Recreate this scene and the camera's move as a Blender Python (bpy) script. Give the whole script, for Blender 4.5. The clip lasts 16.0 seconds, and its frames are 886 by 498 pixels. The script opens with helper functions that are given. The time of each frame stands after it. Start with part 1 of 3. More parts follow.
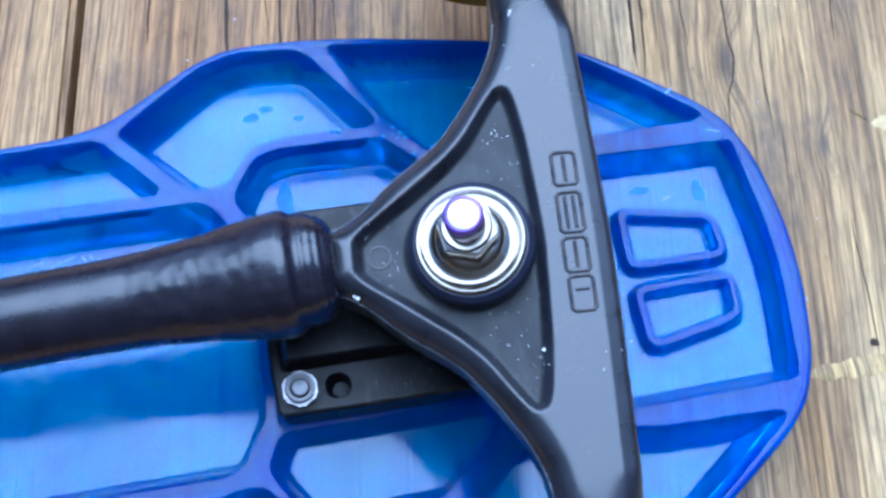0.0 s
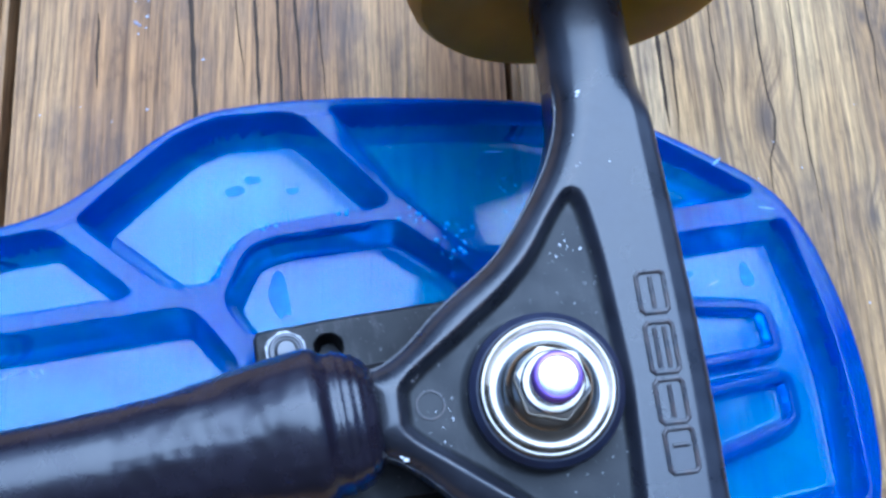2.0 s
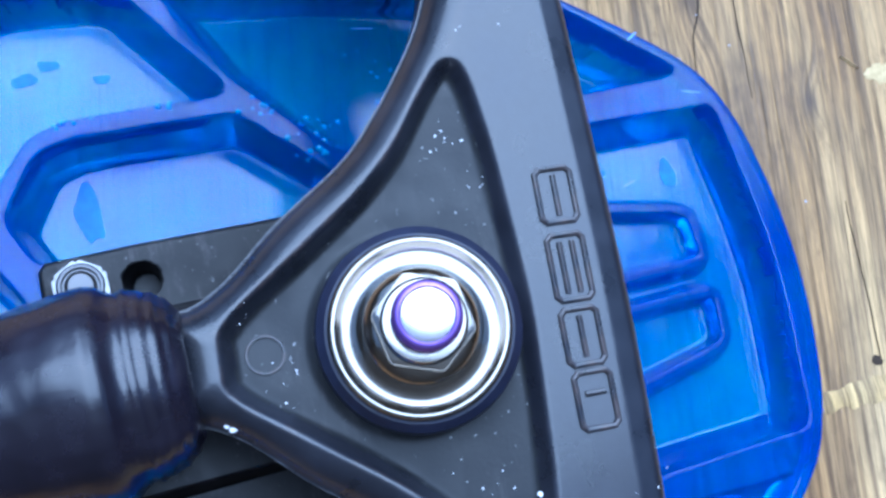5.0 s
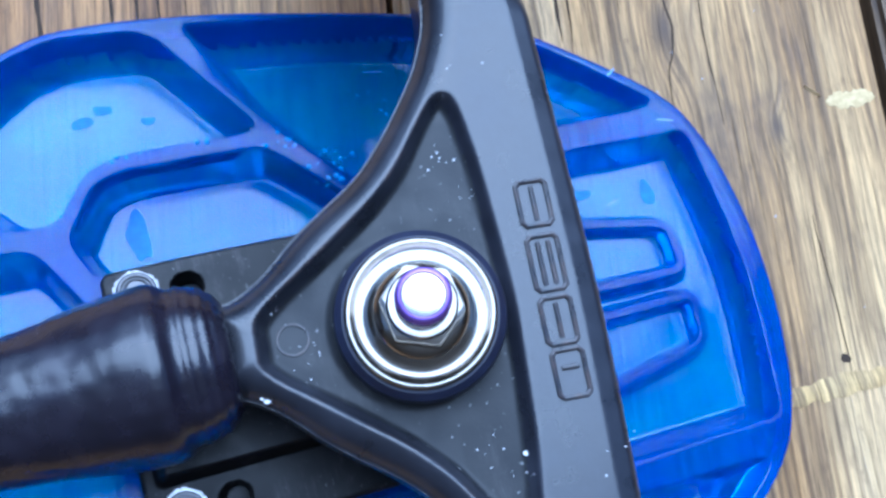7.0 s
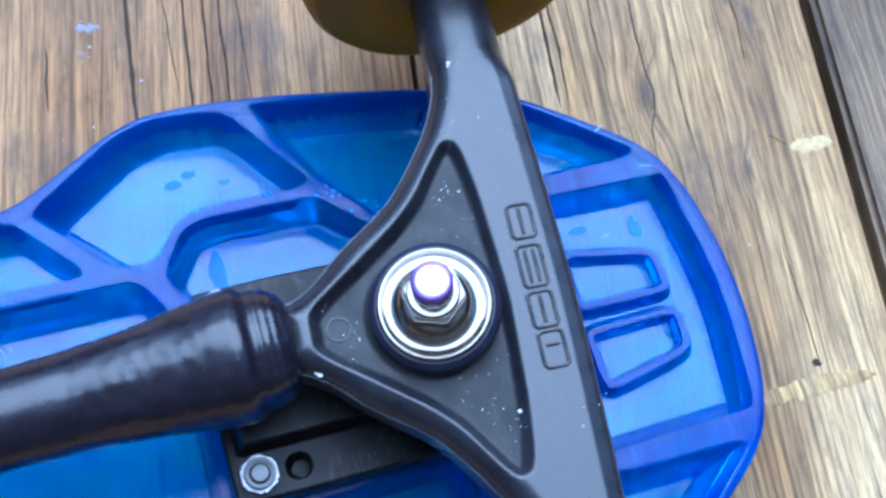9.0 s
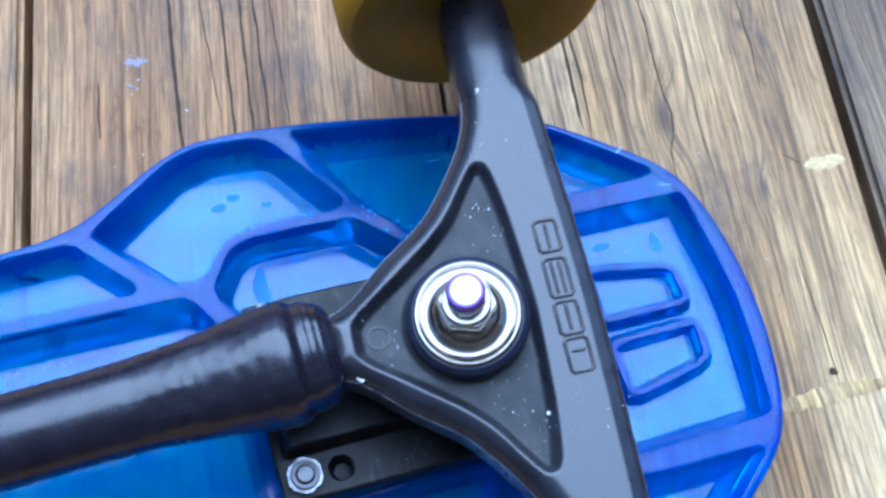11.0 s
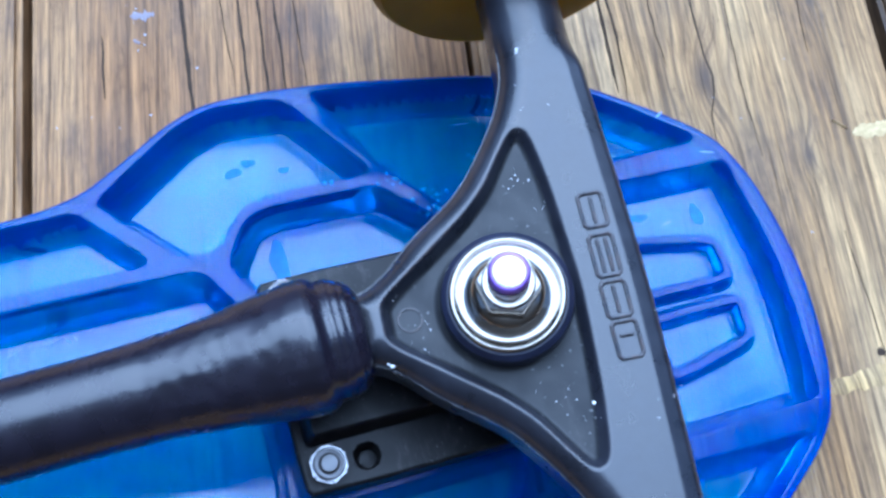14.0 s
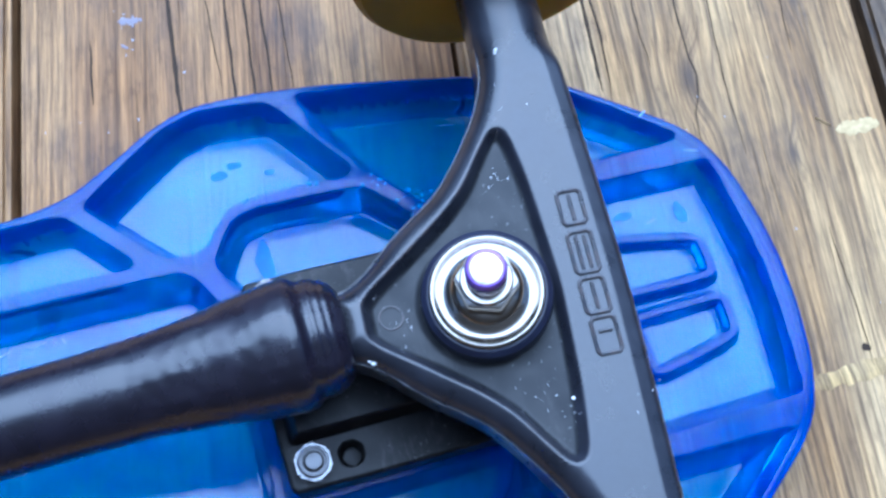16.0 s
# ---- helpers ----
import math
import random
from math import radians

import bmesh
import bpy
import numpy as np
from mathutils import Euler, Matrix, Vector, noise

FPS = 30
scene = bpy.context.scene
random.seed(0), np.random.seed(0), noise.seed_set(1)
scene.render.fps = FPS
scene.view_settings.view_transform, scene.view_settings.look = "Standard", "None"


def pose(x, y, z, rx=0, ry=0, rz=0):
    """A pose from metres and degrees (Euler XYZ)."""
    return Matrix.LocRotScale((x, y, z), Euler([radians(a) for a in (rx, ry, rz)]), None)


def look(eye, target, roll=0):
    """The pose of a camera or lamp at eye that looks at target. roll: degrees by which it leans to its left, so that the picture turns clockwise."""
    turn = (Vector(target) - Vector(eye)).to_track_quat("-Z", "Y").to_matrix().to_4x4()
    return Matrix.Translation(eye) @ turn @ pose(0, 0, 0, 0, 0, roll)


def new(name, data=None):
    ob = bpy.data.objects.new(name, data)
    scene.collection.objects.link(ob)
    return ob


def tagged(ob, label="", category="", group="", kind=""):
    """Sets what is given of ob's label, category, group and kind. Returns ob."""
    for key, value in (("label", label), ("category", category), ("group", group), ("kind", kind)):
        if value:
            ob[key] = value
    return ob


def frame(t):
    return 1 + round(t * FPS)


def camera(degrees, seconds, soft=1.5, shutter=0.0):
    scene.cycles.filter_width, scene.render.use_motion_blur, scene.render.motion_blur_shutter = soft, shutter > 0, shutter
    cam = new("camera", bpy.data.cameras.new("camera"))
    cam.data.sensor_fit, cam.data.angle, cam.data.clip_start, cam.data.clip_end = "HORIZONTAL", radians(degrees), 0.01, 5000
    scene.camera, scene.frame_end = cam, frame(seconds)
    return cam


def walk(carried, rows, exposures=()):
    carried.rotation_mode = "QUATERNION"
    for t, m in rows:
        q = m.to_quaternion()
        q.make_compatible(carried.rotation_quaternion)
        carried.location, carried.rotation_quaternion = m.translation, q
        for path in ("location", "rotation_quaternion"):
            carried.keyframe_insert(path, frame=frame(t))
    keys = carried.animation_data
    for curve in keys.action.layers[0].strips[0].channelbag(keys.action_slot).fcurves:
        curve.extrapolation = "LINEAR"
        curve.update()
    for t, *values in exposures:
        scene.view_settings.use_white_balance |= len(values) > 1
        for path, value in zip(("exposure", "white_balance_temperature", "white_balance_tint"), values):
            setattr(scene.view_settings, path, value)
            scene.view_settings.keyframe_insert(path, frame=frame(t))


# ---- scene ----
cam = camera(48.5, 16.0, soft=3.0)
PATH = [
    (0, (0.0284, -0.0648, 0.2924), (0.0388, -0.0068, 0.1013), -0.4),
    (0.5, (0.0168, -0.0575, 0.2959), (0.0282, -0.0012, 0.1043), 1.1),
    (0.8, (0.0093, -0.0497, 0.2949), (0.0194, 0.0027, 0.1021), 1.5),
    (1, (0.006, -0.0427, 0.2905), (0.0159, 0.0036, 0.0962), 2.9),
    (1.2, (0.0018, -0.0316, 0.2872), (0.0133, 0.0107, 0.092), 7.1),
    (1.5, (0.0025, -0.0206, 0.2795), (0.0182, 0.0222, 0.0848), 11.3),
    (1.7, (0.0063, -0.0191, 0.2766), (0.0292, 0.0268, 0.0833), 16.5),
    (2, (0.0058, -0.0154, 0.2585), (0.0354, 0.0328, 0.0667), 20.3),
    (2.2, (0.0102, -0.012, 0.2459), (0.0425, 0.0319, 0.0535), 25.2),
    (2.5, (0.014, -0.0075, 0.2291), (0.0504, 0.0318, 0.0364), 30.9),
    (2.7, (0.0184, -0.007, 0.2245), (0.055, 0.0296, 0.0313), 33.1),
    (3, (0.0192, -0.0081, 0.2232), (0.0599, 0.0289, 0.0309), 35.2),
    (3.5, (0.0215, -0.0086, 0.2216), (0.0656, 0.0247, 0.0294), 39.8),
    (4, (0.0225, -0.009, 0.2159), (0.0658, 0.0204, 0.0229), 42.4),
    (4.5, (0.0237, -0.0084, 0.2119), (0.0665, 0.0166, 0.0181), 45.9),
    (5, (0.0225, -0.0087, 0.2143), (0.066, 0.018, 0.0209), 44.6),
    (7.5, (0.0189, -0.0268, 0.2484), (0.0589, 0.0132, 0.0566), 29.8),
    (8, (0.0191, -0.0337, 0.2577), (0.0575, 0.0103, 0.0664), 25.5),
    (8.5, (0.0179, -0.0422, 0.2707), (0.0537, 0.0082, 0.0805), 19.5),
    (9, (0.0145, -0.0508, 0.2855), (0.049, 0.0068, 0.0971), 14.8),
    (9.5, (0.013, -0.0539, 0.2934), (0.047, 0.0067, 0.1058), 12.9),
    (12, (0.0075, -0.0585, 0.2998), (0.0376, 0.0059, 0.1129), 8.7),
    (12.5, (0.0073, -0.0546, 0.2927), (0.0369, 0.0065, 0.1046), 9.6),
    (13, (0.0084, -0.052, 0.2855), (0.0379, 0.0066, 0.0966), 10.4),
    (13.5, (0.0067, -0.0464, 0.2812), (0.0357, 0.0092, 0.0913), 11.5),
    (14, (0.0054, -0.046, 0.283), (0.0343, 0.01, 0.0932), 11.3),
    (14.5, (0.0073, -0.0468, 0.2836), (0.0362, 0.0094, 0.0939), 11.1),
    (15, (0.0078, -0.0475, 0.2838), (0.0369, 0.0089, 0.0941), 11.0),
    (15.5, (0.0085, -0.0482, 0.2843), (0.0374, 0.0085, 0.0947), 10.7),
    (16, (0.0094, -0.0493, 0.285), (0.0381, 0.0077, 0.0954), 10.2),
]
walk(cam, [(t, look(eye, target, roll)) for t, eye, target, roll in PATH], exposures=[(0.0, 2.2, 5350.0, 9.0), (16.0, 2.2, 5350.0, 9.0)])

# ---- light: a bright overcast sky ----
world = bpy.data.worlds.new("overcast_sky")
scene.world = world
world.use_nodes = True
wn, wl = world.node_tree.nodes, world.node_tree.links
SUN_EL, SUN_AZ = radians(62), radians(14)
sky = wn.new("ShaderNodeTexSky")
sky.sky_type = "NISHITA"
sky.sun_disc = False
sky.sun_elevation, sky.sun_rotation = SUN_EL, SUN_AZ
sky.air_density, sky.dust_density, sky.ozone_density = 1.0, 0.6, 2.0
wl.new(sky.outputs[0], wn["Background"].inputs[0])
wn["Background"].inputs[1].default_value = 0.05
sun_data = bpy.data.lights.new("sun", "SUN")
sun_data.energy, sun_data.angle, sun_data.color = 1.62, radians(70), (0.615, 0.78, 1.02)
sun = new("sun", sun_data)
sun.rotation_euler = Vector((math.sin(SUN_AZ) * math.cos(SUN_EL), math.cos(SUN_AZ) * math.cos(SUN_EL), math.sin(SUN_EL))).to_track_quat("Z", "Y").to_euler()


# ---- materials ----
def material(name, color, rough=0.5, metal=0.0, **extra):
    m = bpy.data.materials.new(name)
    m.use_nodes = True
    b = m.node_tree.nodes["Principled BSDF"]
    b.inputs["Base Color"].default_value = (*color, 1)
    b.inputs["Roughness"].default_value = rough
    b.inputs["Metallic"].default_value = metal
    for key, value in extra.items():
        b.inputs[key.replace("_", " ")].default_value = value
    return m


def noise_node(m, scale, detail=5.0, rough=0.6, stretch=(1, 1, 1), turn=0.0, shift=None):
    n, l = m.node_tree.nodes, m.node_tree.links
    co, mp, tx = n.new("ShaderNodeTexCoord"), n.new("ShaderNodeMapping"), n.new("ShaderNodeTexNoise")
    mp.inputs["Scale"].default_value = stretch
    mp.inputs["Rotation"].default_value = (0, 0, turn)
    l.new(co.outputs["Object"], mp.inputs["Vector"])
    if shift:
        l.new(shift, mp.inputs["Location"])
    l.new(mp.outputs[0], tx.inputs["Vector"])
    tx.inputs["Scale"].default_value, tx.inputs["Detail"].default_value, tx.inputs["Roughness"].default_value = scale, detail, rough
    return tx.outputs["Fac"]


def ramp(m, fac, stops):
    r = m.node_tree.nodes.new("ShaderNodeValToRGB")
    while len(r.color_ramp.elements) < len(stops):
        r.color_ramp.elements.new(0.5)
    for e, (p, c) in zip(r.color_ramp.elements, stops):
        e.position, e.color = p, (*c, 1) if len(c) == 3 else c
    m.node_tree.links.new(fac, r.inputs[0])
    return r.outputs[0]


def mixed(m, fac, a, b, mode="MIX"):
    x = m.node_tree.nodes.new("ShaderNodeMix")
    x.data_type, x.blend_type = "RGBA", mode
    for sock, v in ((x.inputs[0], fac), (x.inputs[6], a), (x.inputs[7], b)):
        if isinstance(v, (int, float, tuple)):
            sock.default_value = v
        else:
            m.node_tree.links.new(v, sock)
    return x.outputs[2]


def bump(m, fac, strength, dist, under=None):
    x = m.node_tree.nodes.new("ShaderNodeBump")
    x.inputs["Strength"].default_value, x.inputs["Distance"].default_value = strength, dist
    m.node_tree.links.new(fac, x.inputs["Height"])
    if under:
        m.node_tree.links.new(under, x.inputs["Normal"])
    return x.outputs[0]


def feed(m, **sockets):
    b = m.node_tree.nodes["Principled BSDF"]
    for key, s in sockets.items():
        m.node_tree.links.new(s, b.inputs[key.replace("_", " ")])
    return m


def grey(v):
    return (v, v, v)


def plain_math(m, op, a, b):
    x = m.node_tree.nodes.new("ShaderNodeMath")
    x.operation = op
    for sock, v in zip(x.inputs, (a, b)):
        if isinstance(v, (int, float)):
            sock.default_value = v
        else:
            m.node_tree.links.new(v, sock)
    return x.outputs[0]


def make_wood(name, dark, middle, light, knots=(), browner_edge=False):
    """Weathered softwood whose grain runs along y and bends round the knots (x, y, radius), which are given from the plank's middle."""
    m = material(name, middle, 0.7)
    n, l = m.node_tree.nodes, m.node_tree.links
    info, co = n.new("ShaderNodeObjectInfo"), n.new("ShaderNodeTexCoord")
    comb = n.new("ShaderNodeVectorMath")
    comb.operation = "SCALE"
    comb.inputs[0].default_value = (3.1, 7.7, 1.3)
    l.new(info.outputs["Random"], comb.inputs["Scale"])
    sh = comb.outputs[0]
    broad = noise_node(m, 26, 3, 0.5, (1.0, 0.12, 1), shift=sh)
    grain = noise_node(m, 420, 4, 0.62, (1.0, 0.022, 1), shift=sh)
    fine = noise_node(m, 1300, 4, 0.7, (1.0, 0.06, 1), shift=sh)
    stain = noise_node(m, 45, 5, 0.65, (1.0, 0.45, 1), shift=sh)
    mottle = noise_node(m, 210, 5, 0.7, (1.0, 0.4, 1), shift=sh)
    check = noise_node(m, 75, 2, 0.5, (1.0, 0.018, 1), shift=sh)
    # year rings: narrow bands across the plank that waver along it and swell round the knots
    sep = n.new("ShaderNodeSeparateXYZ")
    l.new(co.outputs["Object"], sep.inputs[0])
    waver = noise_node(m, 16, 3, 0.5, (1.0, 0.25, 1), shift=sh)
    across = plain_math(m, "ADD", sep.outputs[0], plain_math(m, "MULTIPLY", waver, 0.020))
    core = None
    for kx_, ky_, r in knots:
        dx = plain_math(m, "DIVIDE", plain_math(m, "SUBTRACT", sep.outputs[0], kx_), r)
        dy = plain_math(m, "DIVIDE", plain_math(m, "SUBTRACT", sep.outputs[1], ky_), r * 2.2)
        d2 = plain_math(m, "ADD", plain_math(m, "MULTIPLY", dx, dx), plain_math(m, "MULTIPLY", dy, dy))
        e = plain_math(m, "POWER", 2.718, plain_math(m, "MULTIPLY", d2, -0.55))
        across = plain_math(m, "ADD", across, plain_math(m, "MULTIPLY", e, r * 1.1))
        spot = plain_math(m, "POWER", 2.718, plain_math(m, "MULTIPLY", d2, -2.6))
        core = plain_math(m, "ADD", core, spot) if core else spot
    joined = n.new("ShaderNodeCombineXYZ")
    l.new(across, joined.inputs[0])
    l.new(plain_math(m, "MULTIPLY", sep.outputs[1], 0.02), joined.inputs[1])
    l.new(info.outputs["Random"], joined.inputs[2])
    rings = n.new("ShaderNodeTexNoise")
    l.new(joined.outputs[0], rings.inputs["Vector"])
    rings.inputs["Scale"].default_value, rings.inputs["Detail"].default_value, rings.inputs["Roughness"].default_value = 760, 3, 0.6
    ring = rings.outputs["Fac"]
    base = ramp(m, broad, [(0.32, dark), (0.5, middle), (0.66, light)])
    streak = ramp(m, grain, [(0.36, (0.55, 0.50, 0.47)), (0.47, (0.92, 0.90, 0.88)), (0.60, (1.15, 1.14, 1.12))])
    c = mixed(m, 0.7, base, streak, "MULTIPLY")
    c = mixed(m, 0.85, c, ramp(m, ring, [(0.34, (0.46, 0.42, 0.42)), (0.46, (0.85, 0.83, 0.82)), (0.56, (1.12, 1.10, 1.05)), (0.68, (1.42, 1.40, 1.36))]), "MULTIPLY")
    c = mixed(m, 0.6, c, ramp(m, fine, [(0.38, grey(0.5)), (0.54, grey(1.12))]), "MULTIPLY")
    c = mixed(m, 0.7, c, ramp(m, stain, [(0.33, (0.40, 0.37, 0.40)), (0.46, grey(0.95)), (0.64, (1.15, 1.15, 1.2))]), "MULTIPLY")
    c = mixed(m, 0.6, c, ramp(m, mottle, [(0.30, (0.42, 0.38, 0.38)), (0.42, grey(0.97)), (0.70, (1.12, 1.12, 1.14))]), "MULTIPLY")
    if browner_edge:
        # darker and browner towards one edge of the plank
        drift = plain_math(m, "ADD", sep.outputs[0], plain_math(m, "MULTIPLY", broad, 0.03))
        c = mixed(m, 1.0, c, ramp(m, plain_math(m, "ADD", plain_math(m, "MULTIPLY", drift, 8.0), 0.5), [(0.02, (0.55, 0.47, 0.42)), (0.42, (0.80, 0.74, 0.68)), (0.62, grey(1.0))]), "MULTIPLY")
    if core:
        c = mixed(m, ramp(m, core, [(0.08, grey(0)), (1.0, grey(0.85))]), c, (0.09, 0.055, 0.035, 1))
    split = ramp(m, check, [(0.488, grey(1.0)), (0.497, (0.16, 0.12, 0.10)), (0.503, (0.16, 0.12, 0.10)), (0.512, grey(1.0))])
    c = mixed(m, 0.3, c, split, "MULTIPLY")
    nb = bump(m, ring, 0.5, 0.0010)
    nb = bump(m, grain, 0.35, 0.0008, nb)
    nb = bump(m, fine, 0.4, 0.0004, nb)
    nb = bump(m, split, 0.3, 0.0008, nb)
    rr = ramp(m, stain, [(0.3, grey(0.52)), (0.7, grey(0.75))])
    return feed(m, Base_Color=c, Normal=nb, Roughness=rr)


def make_blue(name, low, high, clear, coat, ior):
    m = material(name, high, 0.12, Transmission_Weight=clear, IOR=ior, Coat_Weight=coat, Coat_Roughness=0.08)
    blot = noise_node(m, 55, 5, 0.6)
    smear = noise_node(m, 160, 4, 0.6)
    film = noise_node(m, 38, 6, 0.68, (1.0, 1.0, 0.3))
    fine = noise_node(m, 700, 3, 0.6)
    wave = noise_node(m, 60, 2, 0.5)
    nb = bump(m, fine, 0.04, 0.0004)
    nb = bump(m, wave, 0.10, 0.0016, nb)
    return feed(m, Roughness=ramp(m, film, [(0.38, grey(0.05)), (0.52, grey(0.12)), (0.68, grey(0.26))]), Coat_Roughness=ramp(m, smear, [(0.35, grey(0.04)), (0.7, grey(0.15))]),
                Base_Color=ramp(m, blot, [(0.32, low), (0.62, high)]), Normal=nb)


def make_black(name, color, rough, speck=0.0, coat=0.0, worn=0.0, scuff=0.0):
    m = material(name, color, rough, Coat_Weight=coat, Coat_Roughness=0.15)
    a, f = noise_node(m, 130, 5, 0.6), noise_node(m, 1500, 3, 0.6)
    lo = tuple(c * 0.7 for c in color)
    c = ramp(m, a, [(0.35, lo), (0.7, tuple(c * 1.35 for c in color))])
    if speck:
        dots = noise_node(m, 1100, 2, 0.5)
        c = mixed(m, ramp(m, dots, [(0.70, grey(0)), (0.76, grey(speck))]), c, (0.55, 0.55, 0.55, 1))
    if worn:
        # paint rubbed thin along the edges that stand out
        edge = m.node_tree.nodes.new("ShaderNodeNewGeometry").outputs["Pointiness"]
        rub = mixed(m, 1.0, ramp(m, edge, [(0.515, grey(0)), (0.56, grey(worn))]), ramp(m, noise_node(m, 240, 5, 0.7), [(0.42, grey(0)), (0.62, grey(1))]), "MULTIPLY")
        c = mixed(m, rub, c, (0.075, 0.050, 0.042, 1))
    if scuff:
        rub = mixed(m, 1.0, ramp(m, noise_node(m, 90, 6, 0.75, (1, 0.5, 1), 0.4), [(0.50, grey(0)), (0.66, grey(scuff))]), ramp(m, noise_node(m, 900, 4, 0.7, (1, 0.12, 1), 0.9), [(0.46, grey(0.15)), (0.60, grey(1))]), "MULTIPLY")
        c = mixed(m, rub, c, (0.14, 0.125, 0.125, 1))
    return feed(m, Base_Color=c, Roughness=ramp(m, a, [(0.3, grey(rough * 0.8)), (0.7, grey(min(1, rough * 1.25)))]), Normal=bump(m, f, 0.12, 0.0003))


KNOTS = ((0.0061, 0.0939, 0.0062), (0.0480, 0.1211, 0.0030), (0.0411, 0.1282, 0.0024), (0.0342, 0.0640, 0.0034))
WOOD = make_wood("weathered_brown_wood", (0.20, 0.090, 0.031), (0.33, 0.170, 0.064), (0.44, 0.25, 0.102))
WOOD_GREY = make_wood("weathered_grey_wood", (0.31, 0.172, 0.064), (0.53, 0.345, 0.155), (0.65, 0.47, 0.255), KNOTS, True)
WOOD_DARK = make_wood("brown_grey_wood", (0.16, 0.10, 0.052), (0.27, 0.185, 0.105), (0.37, 0.27, 0.165))
CRACK = material("crack_in_wood", (0.045, 0.026, 0.014), 0.9)
BLUE = make_blue("blue_plastic", (0.0, 0.165, 0.97), (0.0, 0.30, 1.0), 0.88, 0.0, 1.37)
BLUE.node_tree.nodes["Principled BSDF"].inputs["Specular IOR Level"].default_value = 0.2
BLUE_THIN_LIT = make_blue("thin_lit_blue_plastic", (0.0, 0.35, 0.98), (0.0, 0.55, 1.0), 0.80, 0.0, 1.48)
CAST = make_black("black_cast_metal", (0.017, 0.018, 0.025), 0.30, coat=0.35, worn=0.8)
CAST_ROUGH = make_black("rough_black_casting", (0.013, 0.014, 0.016), 0.55, speck=0.5, scuff=0.25)
PLATE = make_black("black_base_plate", (0.004, 0.004, 0.005), 0.42, speck=0.2, scuff=0.4)
PLATE.node_tree.nodes["Principled BSDF"].inputs["Specular IOR Level"].default_value = 0.28
TUBE = make_black("black_tube_paint", (0.009, 0.007, 0.014), 0.27, coat=0.12)
TAPE = make_black("black_wrap", (0.010, 0.008, 0.015), 0.26, coat=0.12)
for wrap in (TUBE, TAPE):
    wrap.node_tree.nodes["Principled BSDF"].inputs["Specular IOR Level"].default_value = 0.6
RUBBER = make_black("navy_rubber", (0.012, 0.015, 0.035), 0.45)
CHROME = material("zinc_plated_steel", (0.36, 0.325, 0.28), 0.16, 1.0)
BOLT = make_black("dull_zinc", (0.20, 0.20, 0.21), 0.2)
BOLT.node_tree.nodes["Principled BSDF"].inputs["Metallic"].default_value = 1.0
feed(CHROME, Roughness=ramp(CHROME, noise_node(CHROME, 300, 4), [(0.3, grey(0.10)), (0.7, grey(0.26))]))
CHROME_DULL = material("scuffed_zinc", (0.10, 0.10, 0.105), 0.34, 1.0)
VIOLET_FRINGE = material("violet_fringe_steel", (0.36, 0.20, 0.72), 0.42, 1.0)
PIN = material("bright_steel", (0.66, 0.62, 0.68), 0.26, 1.0)
AMBER = material("amber_urethane", (0.7, 0.36, 0.04), 0.5, Specular_IOR_Level=0.2, Subsurface_Weight=0.5, Subsurface_Scale=0.012, Subsurface_Radius=(1.0, 0.7, 0.3))
feed(AMBER, Base_Color=ramp(AMBER, noise_node(AMBER, 40, 4), [(0.3, (0.44, 0.21, 0.006)), (0.7, (0.56, 0.28, 0.010))]))
EARTH = material("dark_soil", (0.03, 0.025, 0.02), 0.95)
feed(EARTH, Base_Color=ramp(EARTH, noise_node(EARTH, 30), [(0.3, (0.015, 0.012, 0.01)), (0.7, (0.05, 0.042, 0.033))]))
YELLOW = make_wood("dried_yellow_stain", (0.36, 0.225, 0.080), (0.50, 0.325, 0.130), (0.60, 0.42, 0.195))
PALE = material("pale_wood", (0.6, 0.44, 0.22), 0.7)
feed(PALE, Base_Color=ramp(PALE, noise_node(PALE, 500, 4), [(0.3, (0.50, 0.33, 0.14)), (0.7, (0.72, 0.53, 0.26))]))


# ---- mesh helpers ----
def part(name, mesh, mat, parent, label=""):
    """Links a bmesh or a mesh as one mesh object under its thing or part."""
    if not isinstance(mesh, bpy.types.Mesh):
        me = bpy.data.meshes.new(name)
        mesh.to_mesh(me)
        mesh.free()
        mesh = me
    mesh.materials.clear()
    mesh.materials.append(mat)
    ob = new(name, mesh)
    ob.parent = parent
    return tagged(ob, label)


def smooth(mesh, angle=40):
    mesh.polygons.foreach_set("use_smooth", np.ones(len(mesh.polygons), bool))
    mesh.set_sharp_from_angle(angle=radians(angle))
    return mesh


def rounded(poly, times=2):
    """Cuts the corners of a closed outline, so that they are round."""
    p = np.array(poly, float)
    for _ in range(times):
        q = np.roll(p, -1, axis=0)
        p = np.stack([0.8 * p + 0.2 * q, 0.2 * p + 0.8 * q], 1).reshape(-1, 2)
    return p


def filleted(poly, r):
    """Rounds each corner of a closed outline over about r on both sides of it."""
    out, p = [], [Vector(q) for q in poly]
    for a, b, c in zip(p[-1:] + p[:-1], p, p[1:] + p[:1]):
        u, v = (a - b), (c - b)
        s0, s1 = b + u * min(0.42, r / max(u.length, 1e-9)), b + v * min(0.42, r / max(v.length, 1e-9))
        out += [tuple(s0 * (1 - f) ** 2 + b * 2 * f * (1 - f) + s1 * f * f) for f in (0, 0.35, 0.65, 1)]
    return out


def mirrored(half):
    """Closes an outline given for y >= 0 by its mirror image."""
    return [*half, *[(x, -y) for x, y in reversed(half) if y > 1e-6]]


